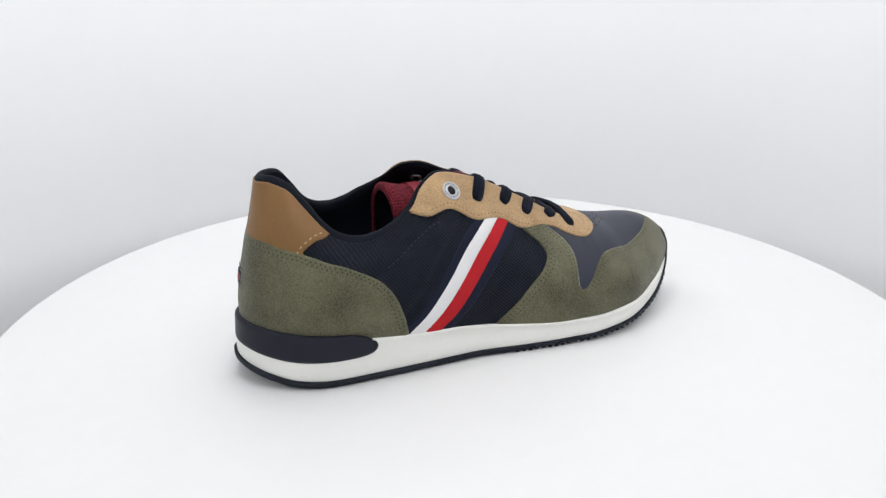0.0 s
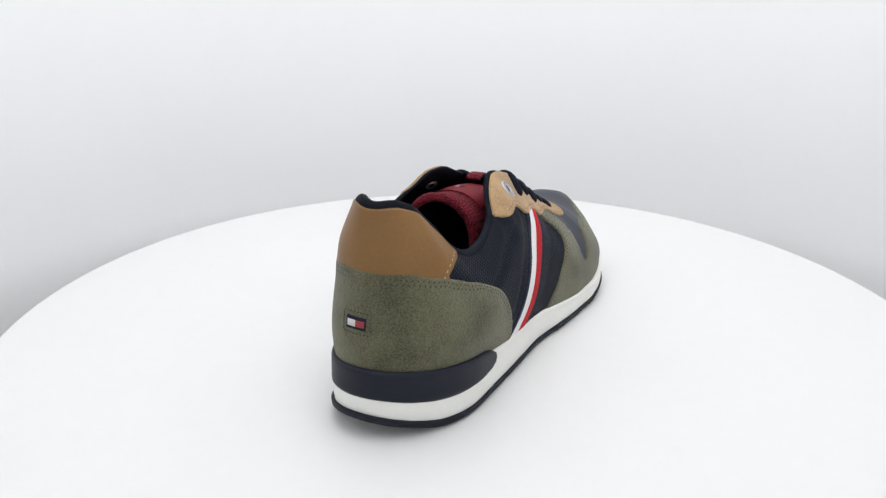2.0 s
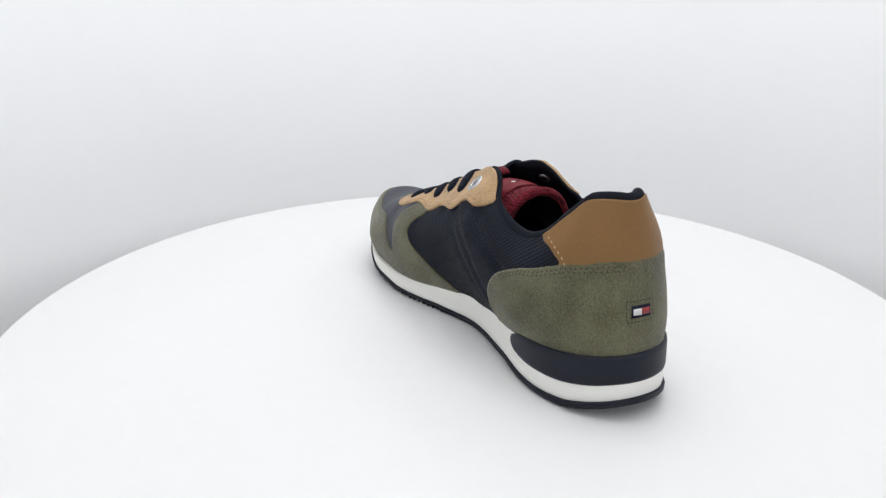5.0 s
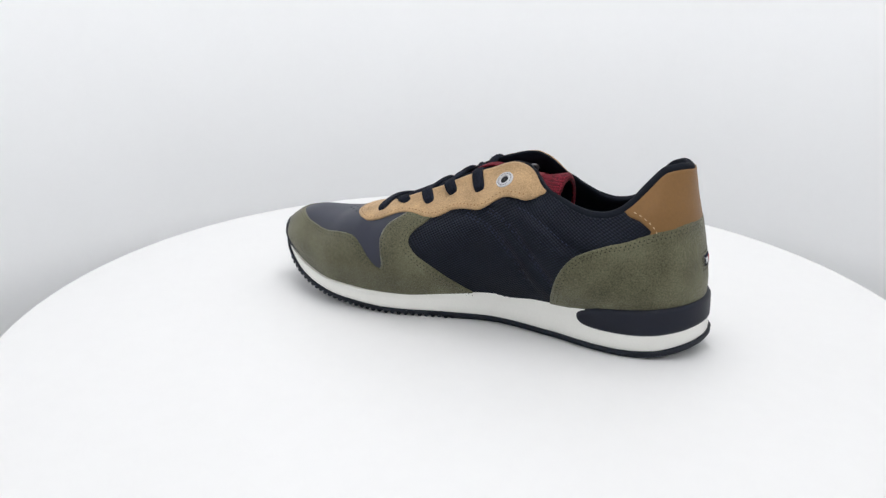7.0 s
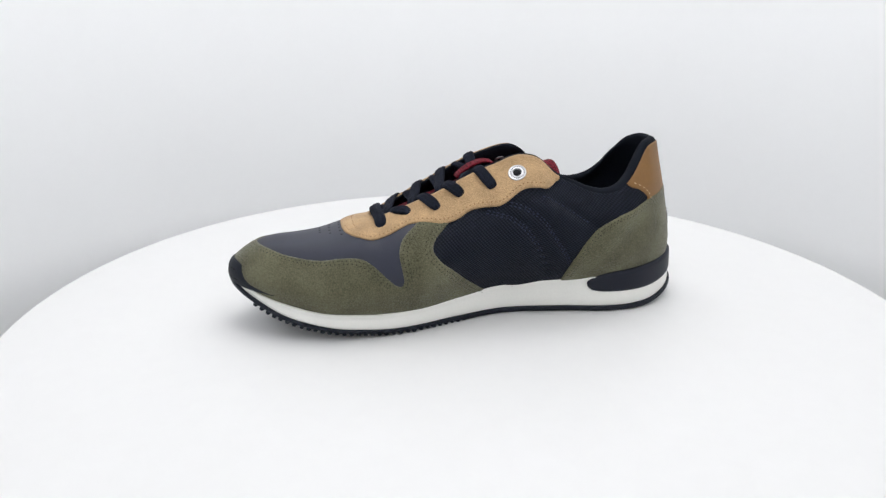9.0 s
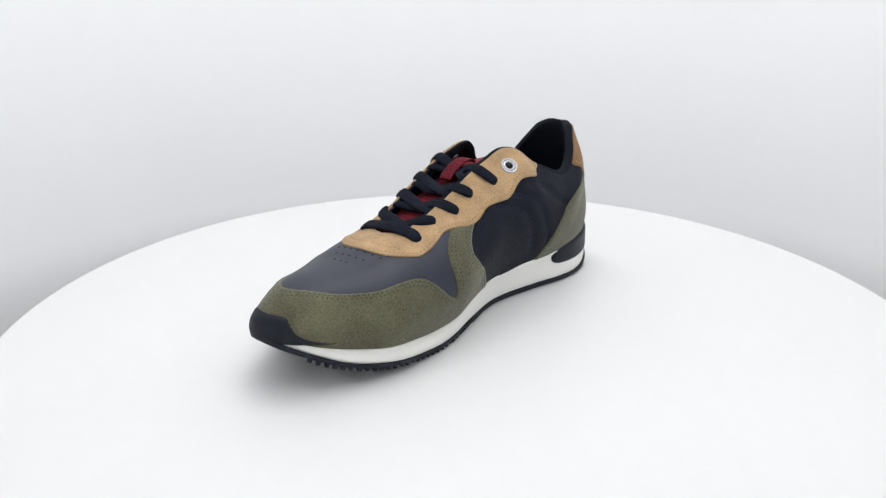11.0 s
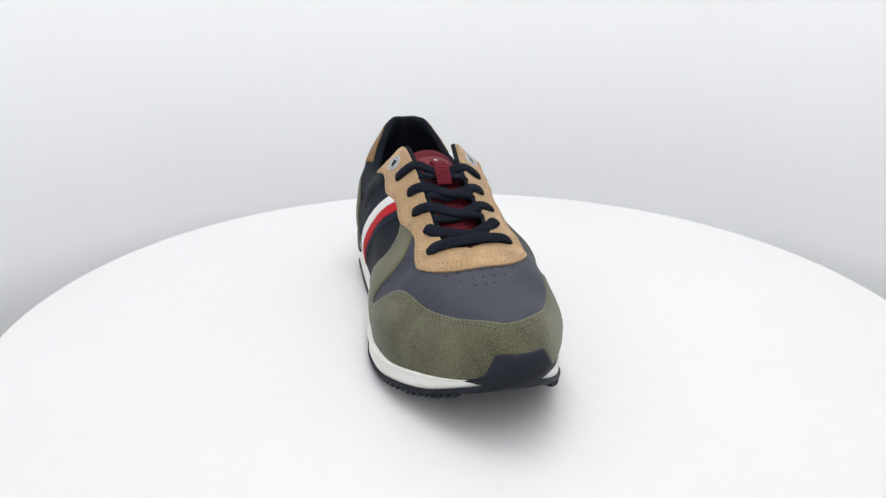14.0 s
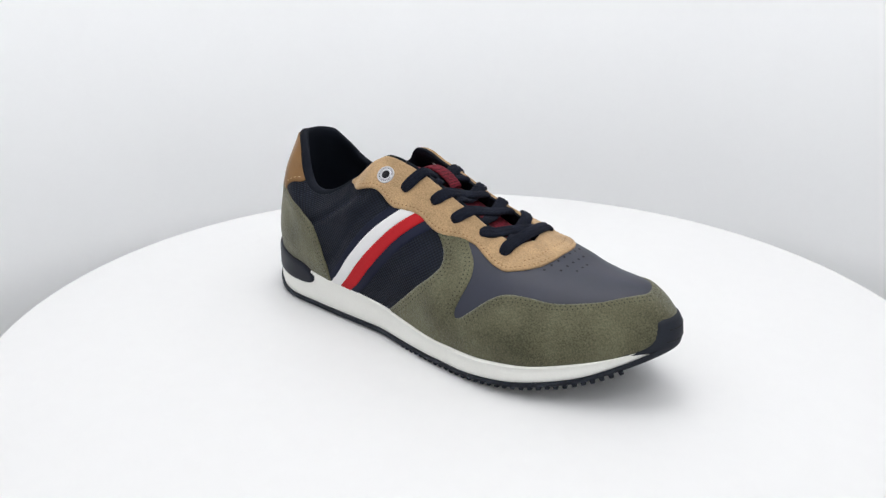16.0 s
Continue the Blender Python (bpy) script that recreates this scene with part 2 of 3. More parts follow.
# grid over the whole upper: stripe-side toe, round the heel, to the other toe
NU, NV, CHART = 230, 72, 85.0
_u = np.concatenate([np.linspace(1, 0, NU), np.linspace(0, 1, NU)[1:]])
_side = np.concatenate([-np.ones(NU), np.ones(NU - 1)])
_v = np.linspace(0, 1, NV)
GRID = upper(_side[:, None], _u[:, None], _v[None, :])
_gu, _gv = np.gradient(GRID, axis=0), np.gradient(GRID, axis=1)
NORM = np.cross(_gu, _gv)
NORM /= np.linalg.norm(NORM, axis=-1, keepdims=True) + 1e-9
if NORM[NU // 2, NV // 3, 1] > 0:
    NORM = -NORM
GX, GV = GRID[..., 0], np.broadcast_to(_v[None, :], GRID.shape[:2])


def smooth_path(pts, closed=True, steps=5):
    """Catmull-Rom through the points; a point written twice stays sharp."""
    p = np.array(pts, float)
    n = len(p)
    out = []
    for i in range(n if closed else n - 1):
        a, b, c, d = (p[(i + k) % n] if closed else p[min(max(i + k, 0), n - 1)] for k in (-1, 0, 1, 2))
        for s in range(steps):
            t = s / steps
            out.append(0.5 * (2 * b + (c - a) * t + (2 * a - 5 * b + 4 * c - d) * t * t + (3 * b - a - 3 * c + d) * t ** 3))
    if not closed:
        out.append(p[-1])
    return np.array(out)


def inside_distance(px, py, poly):
    """Signed distance to a closed outline, positive inside."""
    best = np.full(px.shape, 1e9)
    odd = np.zeros(px.shape, bool)
    for (ax, ay), (bx, by) in zip(poly, np.roll(poly, -1, 0)):
        ex, ey = bx - ax, by - ay
        ll = ex * ex + ey * ey
        if ll < 1e-9:
            continue
        t = np.clip(((px - ax) * ex + (py - ay) * ey) / ll, 0, 1)
        best = np.minimum(best, np.hypot(px - ax - t * ex, py - ay - t * ey))
        cross = (ay > py) != (by > py)
        with np.errstate(divide="ignore", invalid="ignore"):
            odd ^= cross & (px < ax + (py - ay) * ex / (ey if ey else 1e-9))
    return np.where(odd, best, -best)


MIRROR = 2 * NU - 2
NORM[0] = NORM[-1] = (1.0, 0, 0)
CLOSED = (GX[:, -1] > 60.5)
for _i in range(NU):
    if CLOSED[_i]:
        _n = NORM[_i, -1] + NORM[MIRROR - _i, -1]
        NORM[_i, -1] = NORM[MIRROR - _i, -1] = _n / (np.linalg.norm(_n) + 1e-9)


def weld(i, j):
    """Both halves share the vertices of the ridge in front of the throat, and the toe."""
    if j == NV - 1 and CLOSED[i]:
        return min(i, MIRROR - i), j
    if i == MIRROR:
        return 0, j
    return i, j


def clip_grid(pos, off_dir, dist, height, skirt, chart=None, same=lambda i, j: (i, j)):
    """Trim a grid where dist < 0; lift it by height(dist) along off_dir, with a skirt down to the ground form."""
    nu, nv = dist.shape
    verts, index, cut = [], {}, {}

    def corner(i, j):
        i, j = same(i, j)
        if (i, j) not in index:
            index[i, j] = len(verts)
            verts.append((pos[i, j], off_dir[i, j], dist[i, j], (i, j, i, j, 0.0)))
        return index[i, j]

    def crossing(a, b):
        a, b = same(*a), same(*b)
        key = (a, b) if a < b else (b, a)
        if key not in cut:
            da, db = dist[key[0]], dist[key[1]]
            t = da / (da - db)
            n = off_dir[key[0]] * (1 - t) + off_dir[key[1]] * t
            cut[key] = len(verts)
            verts.append((pos[key[0]] * (1 - t) + pos[key[1]] * t, n / (np.linalg.norm(n) + 1e-9), 0.0, (*key[0], *key[1], t)))
        return cut[key]

    faces = []
    ins = dist > 0
    quad = ins[:-1, :-1] | ins[1:, :-1] | ins[:-1, 1:] | ins[1:, 1:]
    full = ins[:-1, :-1] & ins[1:, :-1] & ins[:-1, 1:] & ins[1:, 1:]
    for i, j in zip(*np.nonzero(quad)):
        c = [(i, j), (i + 1, j), (i + 1, j + 1), (i, j + 1)]
        if full[i, j]:
            faces.append([corner(*k) for k in c])
            continue
        for tri in ((c[0], c[1], c[2]), (c[0], c[2], c[3])):
            ring = []
            for k in range(3):
                a, b = tri[k], tri[(k + 1) % 3]
                if ins[a]:
                    ring.append(corner(*a))
                if ins[a] != ins[b]:
                    ring.append(crossing(a, b))
            if len(ring) >= 3:
                faces.append(ring)
    faces = [list(dict.fromkeys(f)) for f in faces]
    faces = [f for f in faces if len(f) >= 3]
    pts = [p + n * height(d) for p, n, d, _ in verts]
    uvs = []
    if chart is not None:
        for *_, (i, j, k, l, t) in verts:
            uvs.append(chart[i, j] * (1 - t) + chart[k, l] * t)
    count = {}
    for f in faces:
        for a, b in zip(f, f[1:] + f[:1]):
            count[(a, b)] = 1
    low = {}
    for a, b in list(count):
        if (b, a) not in count:
            for k in (a, b):
                if k not in low:
                    low[k] = len(pts)
                    pts.append(verts[k][0] + verts[k][1] * skirt)
                    if uvs:
                        uvs.append(uvs[k])
            faces.append([b, a, low[a], low[b]])
    return (pts, faces, uvs) if uvs else (pts, faces)


ARC = np.concatenate([np.zeros((1, NV)), np.cumsum(np.linalg.norm(np.diff(GRID, axis=0), axis=-1), 0)])
UVS = np.stack([ARC - ARC[NU - 1:NU], GRID[..., 2]], -1) / 1000


def patch(name, outline, thick, mat, parent, label="", sides=0, lift=0.0, soft=1.3, steps=5, relief=None, skew=None, hem=0.03):
    """A sheet of leather or cloth cut to an outline (x, v) and laid on the upper."""
    poly = smooth_path(outline, steps=steps) * (1, CHART)
    d = inside_distance(GX if skew is None else GX + np.where((_side > 0)[:, None], curve(GX, skew), 0), GV * CHART, poly)
    d = np.minimum(d, (GV - hem) * CHART)
    if sides:
        d = np.where((_side == sides)[:, None], d, -9.0)
    rise = lambda q: lift + thick * (0.55 + 0.45 * math.sqrt(max(0.0, 1 - (1 - min(q / soft, 1)) ** 2)))
    form = GRID if relief is None else GRID + NORM * relief[..., None]
    pts, faces, uvs = clip_grid(form, NORM, d, rise, lift - 0.4, UVS, weld)
    me = mesh_of(name, np.array(pts) / 1000, faces)
    layer = me.uv_layers.new(name="cloth")
    for loop in me.loops:
        layer.data[loop.index].uv = uvs[loop.vertex_index]
    return part_mesh(name, me, mat, parent, label)


def strip_along(path3, normals, width, height, dash, gap, sink=0.0):
    """Short stitches laid along a path of points."""
    seg = np.linalg.norm(np.diff(path3, axis=0), axis=1)
    s = np.concatenate([[0], np.cumsum(seg)])
    verts, faces = [], []
    at = gap
    while at + dash < s[-1]:
        q = [np.array([np.interp(at + t, s, path3[:, k]) for k in range(3)]) for t in (0, dash * 0.5, dash)]
        n = np.array([np.interp(at + dash / 2, s, normals[:, k]) for k in range(3)])
        t = (q[2] - q[0]) / (np.linalg.norm(q[2] - q[0]) + 1e-9)
        b = np.cross(n, t)
        i = len(verts)
        for p, hh, ww in ((q[0], -0.1, 0.5), (q[1], height, 1.0), (q[2], -0.1, 0.5)):
            for a in (-1, -0.5, 0.5, 1):
                verts.append(p + b * a * ww * width / 2 + n * (sink + (hh if abs(a) < 0.9 else hh - height * 0.7)))
        for r in (0, 1):
            for c in range(3):
                faces.append((i + r * 4 + c, i + r * 4 + c + 1, i + (r + 1) * 4 + c + 1, i + (r + 1) * 4 + c))
        at += dash + gap
    return verts, faces


def stitching(path, inset, mat, parent, lift, sides=(-1, 1), dash=1.5, gap=1.1, width=0.95, height=0.2, label=""):
    """A seam that follows an outline (x, v) on the upper, moved inward by inset millimetres."""
    p = smooth_path(path, closed=False, steps=8) * (1, CHART)
    t = np.gradient(p, axis=0)
    t /= np.linalg.norm(t, axis=1, keepdims=True) + 1e-9
    p = p + np.stack([-t[:, 1], t[:, 0]], 1) * inset
    keep = (p[:, 1] / CHART < 0.995) & (p[:, 1] > 0)
    p = p[keep]
    verts, faces = [], []
    for side in sides:
        q, n = on_upper(side, p[:, 0], p[:, 1] / CHART, lift)
        v2, f2 = strip_along(q, n, width, height, dash, gap)
        faces += [tuple(k + len(verts) for k in f) for f in f2]
        verts += v2
    return tagged(part_mesh("stitching", mesh_of("stitching", np.array(verts) / 1000, faces), mat, parent, label), kind="stuff")


# ---- sole ----
def outsole_top(x):
    return curve(x, [(-151, 14), (-144, 11), (-135, 8), (-123, 5.2), (-105, 4.3), (20, 4.4), (50, 5), (75, 7), (98, 11), (116, 16), (127, 21.3), (140, 28.6), (152, 36.5)])


def outsole_low(x):
    return np.maximum(outsole_top(x) - curve(x, [(-153, 4.5), (0, 4.4), (25, 3.2), (120, 3.2), (150, 4.2)]), 0.0) * 1.0


def sole_ring(back, tip, zfun, grow=0.0, n=120):
    """Outline of the sole at one level, stripe-side toe round the heel to the other toe."""
    u = np.concatenate([np.linspace(1, 0, n), np.linspace(0, 1, n)[1:-1]])
    side = np.concatenate([-np.ones(n), np.ones(n - 2)])
    x = back + (tip - back) * (1 - np.cos(np.pi * u)) / 2
    w = (sole_half(x) + grow) * cap(x - back, 48, 2.05) * toe_round(tip - x, side)
    return np.stack([x, sole_centre(x) + side * w, zfun(x)], 1)


def loft(rings):
    """Closed body from stacked rings of equal length; ends closed by strips across."""
    m = len(rings[0])
    verts = np.concatenate(rings)
    faces = []
    for k in range(len(rings) - 1):
        for i in range(m):
            j = (i + 1) % m
            faces.append((k * m + i, k * m + j, (k + 1) * m + j, (k + 1) * m + i))
    n = (m + 2) // 2
    for base, flip in ((0, True), ((len(rings) - 1) * m, False)):
        for i in range(n - 1):
            a, b = i, i + 1
            c, d = (2 * (n - 1) - i - 1), (2 * (n - 1) - i) % m
            f = [base + a, base + b, base + c, base + d]
            f = list(dict.fromkeys(f))
            if len(f) >= 3:
                faces.append(f[::-1] if flip else f)
    return verts / 1000, faces


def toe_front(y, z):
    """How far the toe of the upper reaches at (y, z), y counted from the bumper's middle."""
    u, v = np.meshgrid(np.linspace(0.74, 1, 110), np.linspace(0, 0.97, 90), indexing="ij")
    pts = np.concatenate([upper(-1, u, v).reshape(-1, 3), upper(1, u, v).reshape(-1, 3)])
    y, z = np.broadcast_arrays(np.asarray(y, float), np.asarray(z, float))
    out = np.empty(y.shape)
    for k in np.ndindex(y.shape):
        gap = np.hypot(pts[:, 1] - (y[k] - 9.9), pts[:, 2] - z[k])
        near = np.argpartition(gap, 10)[:10]
        out[k] = np.average(pts[near, 0], weights=1 / (gap[near] + 0.3))
    return out


def build_sole(shoe):
    mid = [sole_ring(-149.4, 146.6, lambda x: outsole_top(x) - 0.6, -0.8)]
    for h, g, bk in ((0.0, -0.5, -148.8), (0.12, 0.1, -149.0), (0.35, 0.1, -148.4), (0.6, -0.4, -147.8), (0.85, -0.3, -148.2), (0.97, 0.7, -147.8), (1.0, 0.1, -147.2)):
        mid.append(sole_ring(bk, 146.6 - h * 0.4, lambda x, h=h: outsole_top(x) + (feather(x) + 0.3 - outsole_top(x)) * h, g))
    midsole = part_mesh("midsole", mesh_of("midsole", *loft(mid)), M_MIDSOLE, shoe, "off-white foam midsole")
    out = [sole_ring(-148.2, 144, outsole_low, -2.0)]
    for f, g in ((0.12, -0.4), (0.3, 0.4), (0.8, 0.8), (1.0, 0.2)):
        out.append(sole_ring(-150.0 - 0.6 * (g > 0), 148.6, lambda x, f=f: outsole_low(x) + (outsole_top(x) - outsole_low(x)) * f, g))
    out.append(sole_ring(-148.2, 145, lambda x: outsole_top(x) - 0.1, -2))
    outsole = part_mesh("outsole", mesh_of("outsole", *loft(out)), M_RUBBER, shoe, "dark navy rubber outsole with cut tread")
    # tread lugs along both lower edges of the forefoot
    bm = bmesh.new()
    bmesh.ops.create_cube(bm, size=1)
    bmesh.ops.scale(bm, vec=(0.0024, 0.007, 0.0028), verts=bm.verts)
    bmesh.ops.bevel(bm, geom=bm.edges[:], offset=0.0004, segments=1, affect="EDGES")
    lug = bpy.data.meshes.new("tread_lug")
    bm.to_mesh(lug)
    bm.free()
    lug.materials.append(M_RUBBER)
    rnd = random.Random(4)
    for side in (-1, 1):
        x = 4.0
        while x < 131:
            w = (sole_half(x) + 0.2) * toe_round(147.5 - x, side)
            x2 = x + 1
            w2 = (sole_half(x2) + 0.2) * toe_round(147.5 - x2, side)
            ang = math.atan2(side * (w2 - w), 1.0)
            ob = new("tread_lug", lug)
            ob.parent = outsole
            z = max(float(outsole_low(x)), 1.0) + 0.5 + rnd.uniform(-0.2, 0.2)
            y = float(sole_centre(x) + side * (w - 3.6))
            slope = math.degrees(math.atan2(float(outsole_low(x + 3) - outsole_low(x - 3)), 6))
            ob.matrix_basis = pose(x / 1000, y / 1000, z / 1000, 0, -slope, math.degrees(ang))
            x += 4.3 * max(0.55, math.cos(ang)) + rnd.uniform(-0.2, 0.2)
    # heel clip: moulded wrap on the side of the midsole
    n, m = 150, 20
    u = np.concatenate([np.linspace(0.62, 0, n), np.linspace(0, 0.62, n)[1:]])
    sd = np.concatenate([-np.ones(n), np.ones(n - 1)])
    hs = np.linspace(0, 1, m)
    back = -148.4 + 1.6 * hs[None, :]
    x = back + (150 - back) * (1 - np.cos(np.pi * u[:, None])) / 2
    w = (sole_half(x) - 0.2 * hs[None, :]) * cap(x - back, 48, 2.05)
    z = outsole_top(x) + (feather(x) + 6.0 - outsole_top(x)) * hs[None, :]
    pos = np.stack([x, sole_centre(x) + sd[:, None] * w, z], -1)
    nor = np.cross(np.gradient(pos, axis=0), np.gradient(pos, axis=1))
    nor /= np.linalg.norm(nor, axis=-1, keepdims=True)
    if nor[n // 2, 5, 1] > 0:
        nor = -nor
    poly = smooth_path([(-84, 24.5), (-79, 21), (-80, 16.5), (-86, 14.3), (-100, 13.8), (-120, 14.2), (-135, 16.5), (-150, 20), (-170, 20),
                        (-170, 40), (-148, 34.5), (-120, 30), (-100, 28), (-90, 26.8)])
    lat = np.clip(0.5 - (pos[..., 1] - sole_centre(x)) / 44, 0, 1)
    d = inside_distance(x + 2.6 * lat, z - 1.3 * lat - 0.6, poly)
    rise = lambda q: 0.2 + 1.2 * (0.3 + 0.7 * math.sqrt(max(0.0, 1 - (1 - min(q / 2.2, 1)) ** 2)))
    pts, faces = clip_grid(pos, nor, d, rise, -1.0)
    part_mesh("heel_clip", mesh_of("heel_clip", np.array(pts) / 1000, faces), M_CLIP, shoe, "dark navy moulded heel clip")
    # toe bumper: rubber lip that climbs over the toe
    ny, nz = 61, 31
    ys, zs = np.linspace(-34, 34, ny)[:, None], np.linspace(19, 48, nz)[None, :]
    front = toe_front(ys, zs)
    for _ in range(6):
        front[1:-1] = (front[:-2] + 2 * front[1:-1] + front[2:]) / 4
        front[:, 1:-1] = (front[:, :-2] + 2 * front[:, 1:-1] + front[:, 2:]) / 4
    pos = np.stack([front + 0 * zs, -9.9 + ys + 0 * zs, zs + 0 * ys], -1)
    nor = np.cross(np.gradient(pos, axis=0), np.gradient(pos, axis=1))
    nor /= np.linalg.norm(nor, axis=-1, keepdims=True)
    if nor[ny // 2, nz // 2, 0] < 0:
        nor = -nor
    poly = smooth_path([(-28, 27.6), (-26.5, 28.6), (-22, 30.5), (-17, 34.5), (-13, 40.5), (-10, 44), (0, 44.8), (10, 44), (13, 40.5), (17, 34.5), (22, 30.5), (26.5, 28.6), (28, 27.6), (14, 29.6), (0, 30.4), (-14, 29.6)])
    d = inside_distance(ys + 0 * zs, zs + 0 * ys, poly)
    rise = lambda q: 1.0 + 1.5 * math.sqrt(max(0.0, 1 - (1 - min(q / 2.5, 1)) ** 2))
    pts, faces = clip_grid(pos, nor, d, rise, -5.0)
    bumper = part_mesh("toe_bumper", mesh_of("toe_bumper", np.array(pts) / 1000, faces), M_RUBBER, shoe, "navy rubber toe bumper with two grooves")
    # two dark cords laid on the bumper for the shade of its grooves
    for gz, gw in ((40.0, 8.5), (35.2, 11.0)):
        y = np.linspace(-gw, gw, 25)
        zc = gz - 0.3 * (y / gw) ** 2
        at = [(int(np.argmin(np.abs(ys[:, 0] - yy))), int(np.argmin(np.abs(zs[0] - zz)))) for yy, zz in zip(y, zc)]
        nn = np.array([nor[k] for k in at])
        q = np.array([pos[k] for k in at])
        q[:, 1:] = np.stack([-9.9 + y, zc], 1)
        q = q + nn * 2.62
        part_mesh("groove_shade", mesh_of("groove_shade", *scale_mm(sweep(q, nn, 0.8, 0.22))), M_HOLE_SHADE, bumper)


def scale_mm(vf):
    return np.array(vf[0]) / 1000, vf[1]


def sweep(path, normals, width, thick, n=10, power=1.0, taper=False, ribs=0.0):
    """A flat oval cord along a path; normals give its flat side."""
    path, normals = np.array(path, float), np.array(normals, float)
    t = np.gradient(path, axis=0)
    t /= np.linalg.norm(t, axis=1, keepdims=True) + 1e-9
    b = np.cross(normals, t)
    b /= np.linalg.norm(b, axis=1, keepdims=True) + 1e-9
    nn = np.cross(t, b)
    verts, faces = [], []
    k = len(path)
    full = width
    for i in range(k):
        width = full * (0.3 + 0.7 * math.sqrt(min(max(min(i, k - 1 - i) - 5, 0) / 11, 1.0)) if taper else 1.0)
        for j in range(n):
            a = 2 * math.pi * j / n
            c, s = math.cos(a), math.sin(a)
            c, s = math.copysign(abs(c) ** power, c), math.copysign(abs(s) ** power, s) * (1 - ribs * (1 + math.cos(10 * a)) / 2)
            verts.append(path[i] + b[i] * c * width / 2 + nn[i] * s * thick / 2)
    for i in range(k - 1):
        for j in range(n):
            j2 = (j + 1) % n
            faces.append((i * n + j, i * n + j2, (i + 1) * n + j2, (i + 1) * n + j))
    faces.append(tuple(range(n))[::-1])
    faces.append(tuple((k - 1) * n + j for j in range(n)))
    return verts, faces


# ---- upper: outlines in (x, v) ----
MUD_EDGE = [(-17, -0.06), (-12, 0.015), (-7, 0.075), (4, 0.22), (15, 0.395), (23.3, 0.52), (26, 0.585), (24.8, 0.65), (21, 0.71), (15, 0.76), (11, 0.80)]
V_EDGE = [(30, 0.90), (34, 0.82), (42.5, 0.715), (46, 0.575), (44.6, 0.40), (44, 0.33), (45.5, 0.282), (49.5, 0.30), (54, 0.355), (61.5, 0.455),
          (70, 0.528), (82, 0.558), (95, 0.57), (107, 0.605), (116, 0.65), (124, 0.76), (128.5, 0.88), (130, 1.0)]
TAN_EDGE = [(78, 1.0), (77.8, 0.92), (76, 0.84), (72, 0.775), (67, 0.725), (62, 0.70), (56, 0.715), (50, 0.755), (44, 0.80), (38, 0.825), (30, 0.812), (22, 0.785), (14.5, 0.762), (8, 0.762), (2, 0.778),
            (-4, 0.772), (-10, 0.755), (-16.5, 0.738), (-22, 0.75), (-27, 0.775), (-33, 0.80), (-40, 0.81), (-44, 0.818), (-47, 0.84), (-50, 0.885), (-53, 0.94), (-56, 1.0)]
HEEL_EDGE = [(-160, 0.69), (-136, 0.672), (-126, 0.63), (-117, 0.632), (-108, 0.69), (-98, 0.75), (-89, 0.725), (-80.5, 0.65), (-75, 0.55), (-70.5, 0.42), (-66.5, 0.24), (-63.8, 0.08), (-62.5, -0.06)]
INNER_SKEW = [(-122, 0), (-100, -0.8), (-80, -2.0), (-50, -2.0)]
TAB_EDGE = [(-118.5, 0.55), (-116, 0.65), (-109, 0.82), (-101.5, 0.99)]
RIB_L = [(-66, -0.06), (-63.5, 0.04), (-53, 0.19), (-40.5, 0.36), (-27.5, 0.55), (-13, 0.735), (-8.5, 0.79)]
RIB_M = [(-57, -0.06), (-54.5, 0.03), (-44, 0.165), (-31.5, 0.35), (-18.2, 0.555), (-4, 0.755), (0, 0.81)]
RIB_R = [(-48, -0.06), (-45.5, 0.02), (-35, 0.14), (-22.5, 0.34), (-9, 0.56), (4.5, 0.77), (8.5, 0.83)]


def shifted(edge, dx):
    return [(x + dx, v) for x, v in edge]


SEAMS = [[(-8, 0.74), (-26, 0.60), (-40, 0.40), (-52, 0.12)], [(-22, 0.74), (-42, 0.60), (-58, 0.40), (-66, 0.2)]]
FOLD = [(-84, 0.66), (-74, 0.72), (-56, 0.80), (-40, 0.76)]


def quilting():
    """Grooves that the seams pull into the padded cloth."""
    out = np.zeros(GX.shape)
    inner, outer = (_side > 0)[:, None], (_side < 0)[:, None]
    lines = [(s, inner, 1.5, 3.6) for s in SEAMS] + [(FOLD, inner | outer, 1.6, 4.2)]
    lines += [(shifted(RIB_L, -15), outer, 0.9, 3.2), (shifted(RIB_R, 15), outer, 0.6, 3.0)]
    for line, where, deep, wide in lines:
        p = smooth_path(line, closed=False) * (1, CHART)
        near = np.full(GX.shape, 1e9)
        for q in p:
            near = np.minimum(near, np.hypot(GX - q[0], GV * CHART - q[1]))
        out -= np.where(where, deep * np.exp(-(near / wide) ** 2), 0)
    return out * np.clip((GV - 0.10) / 0.12, 0, 1)


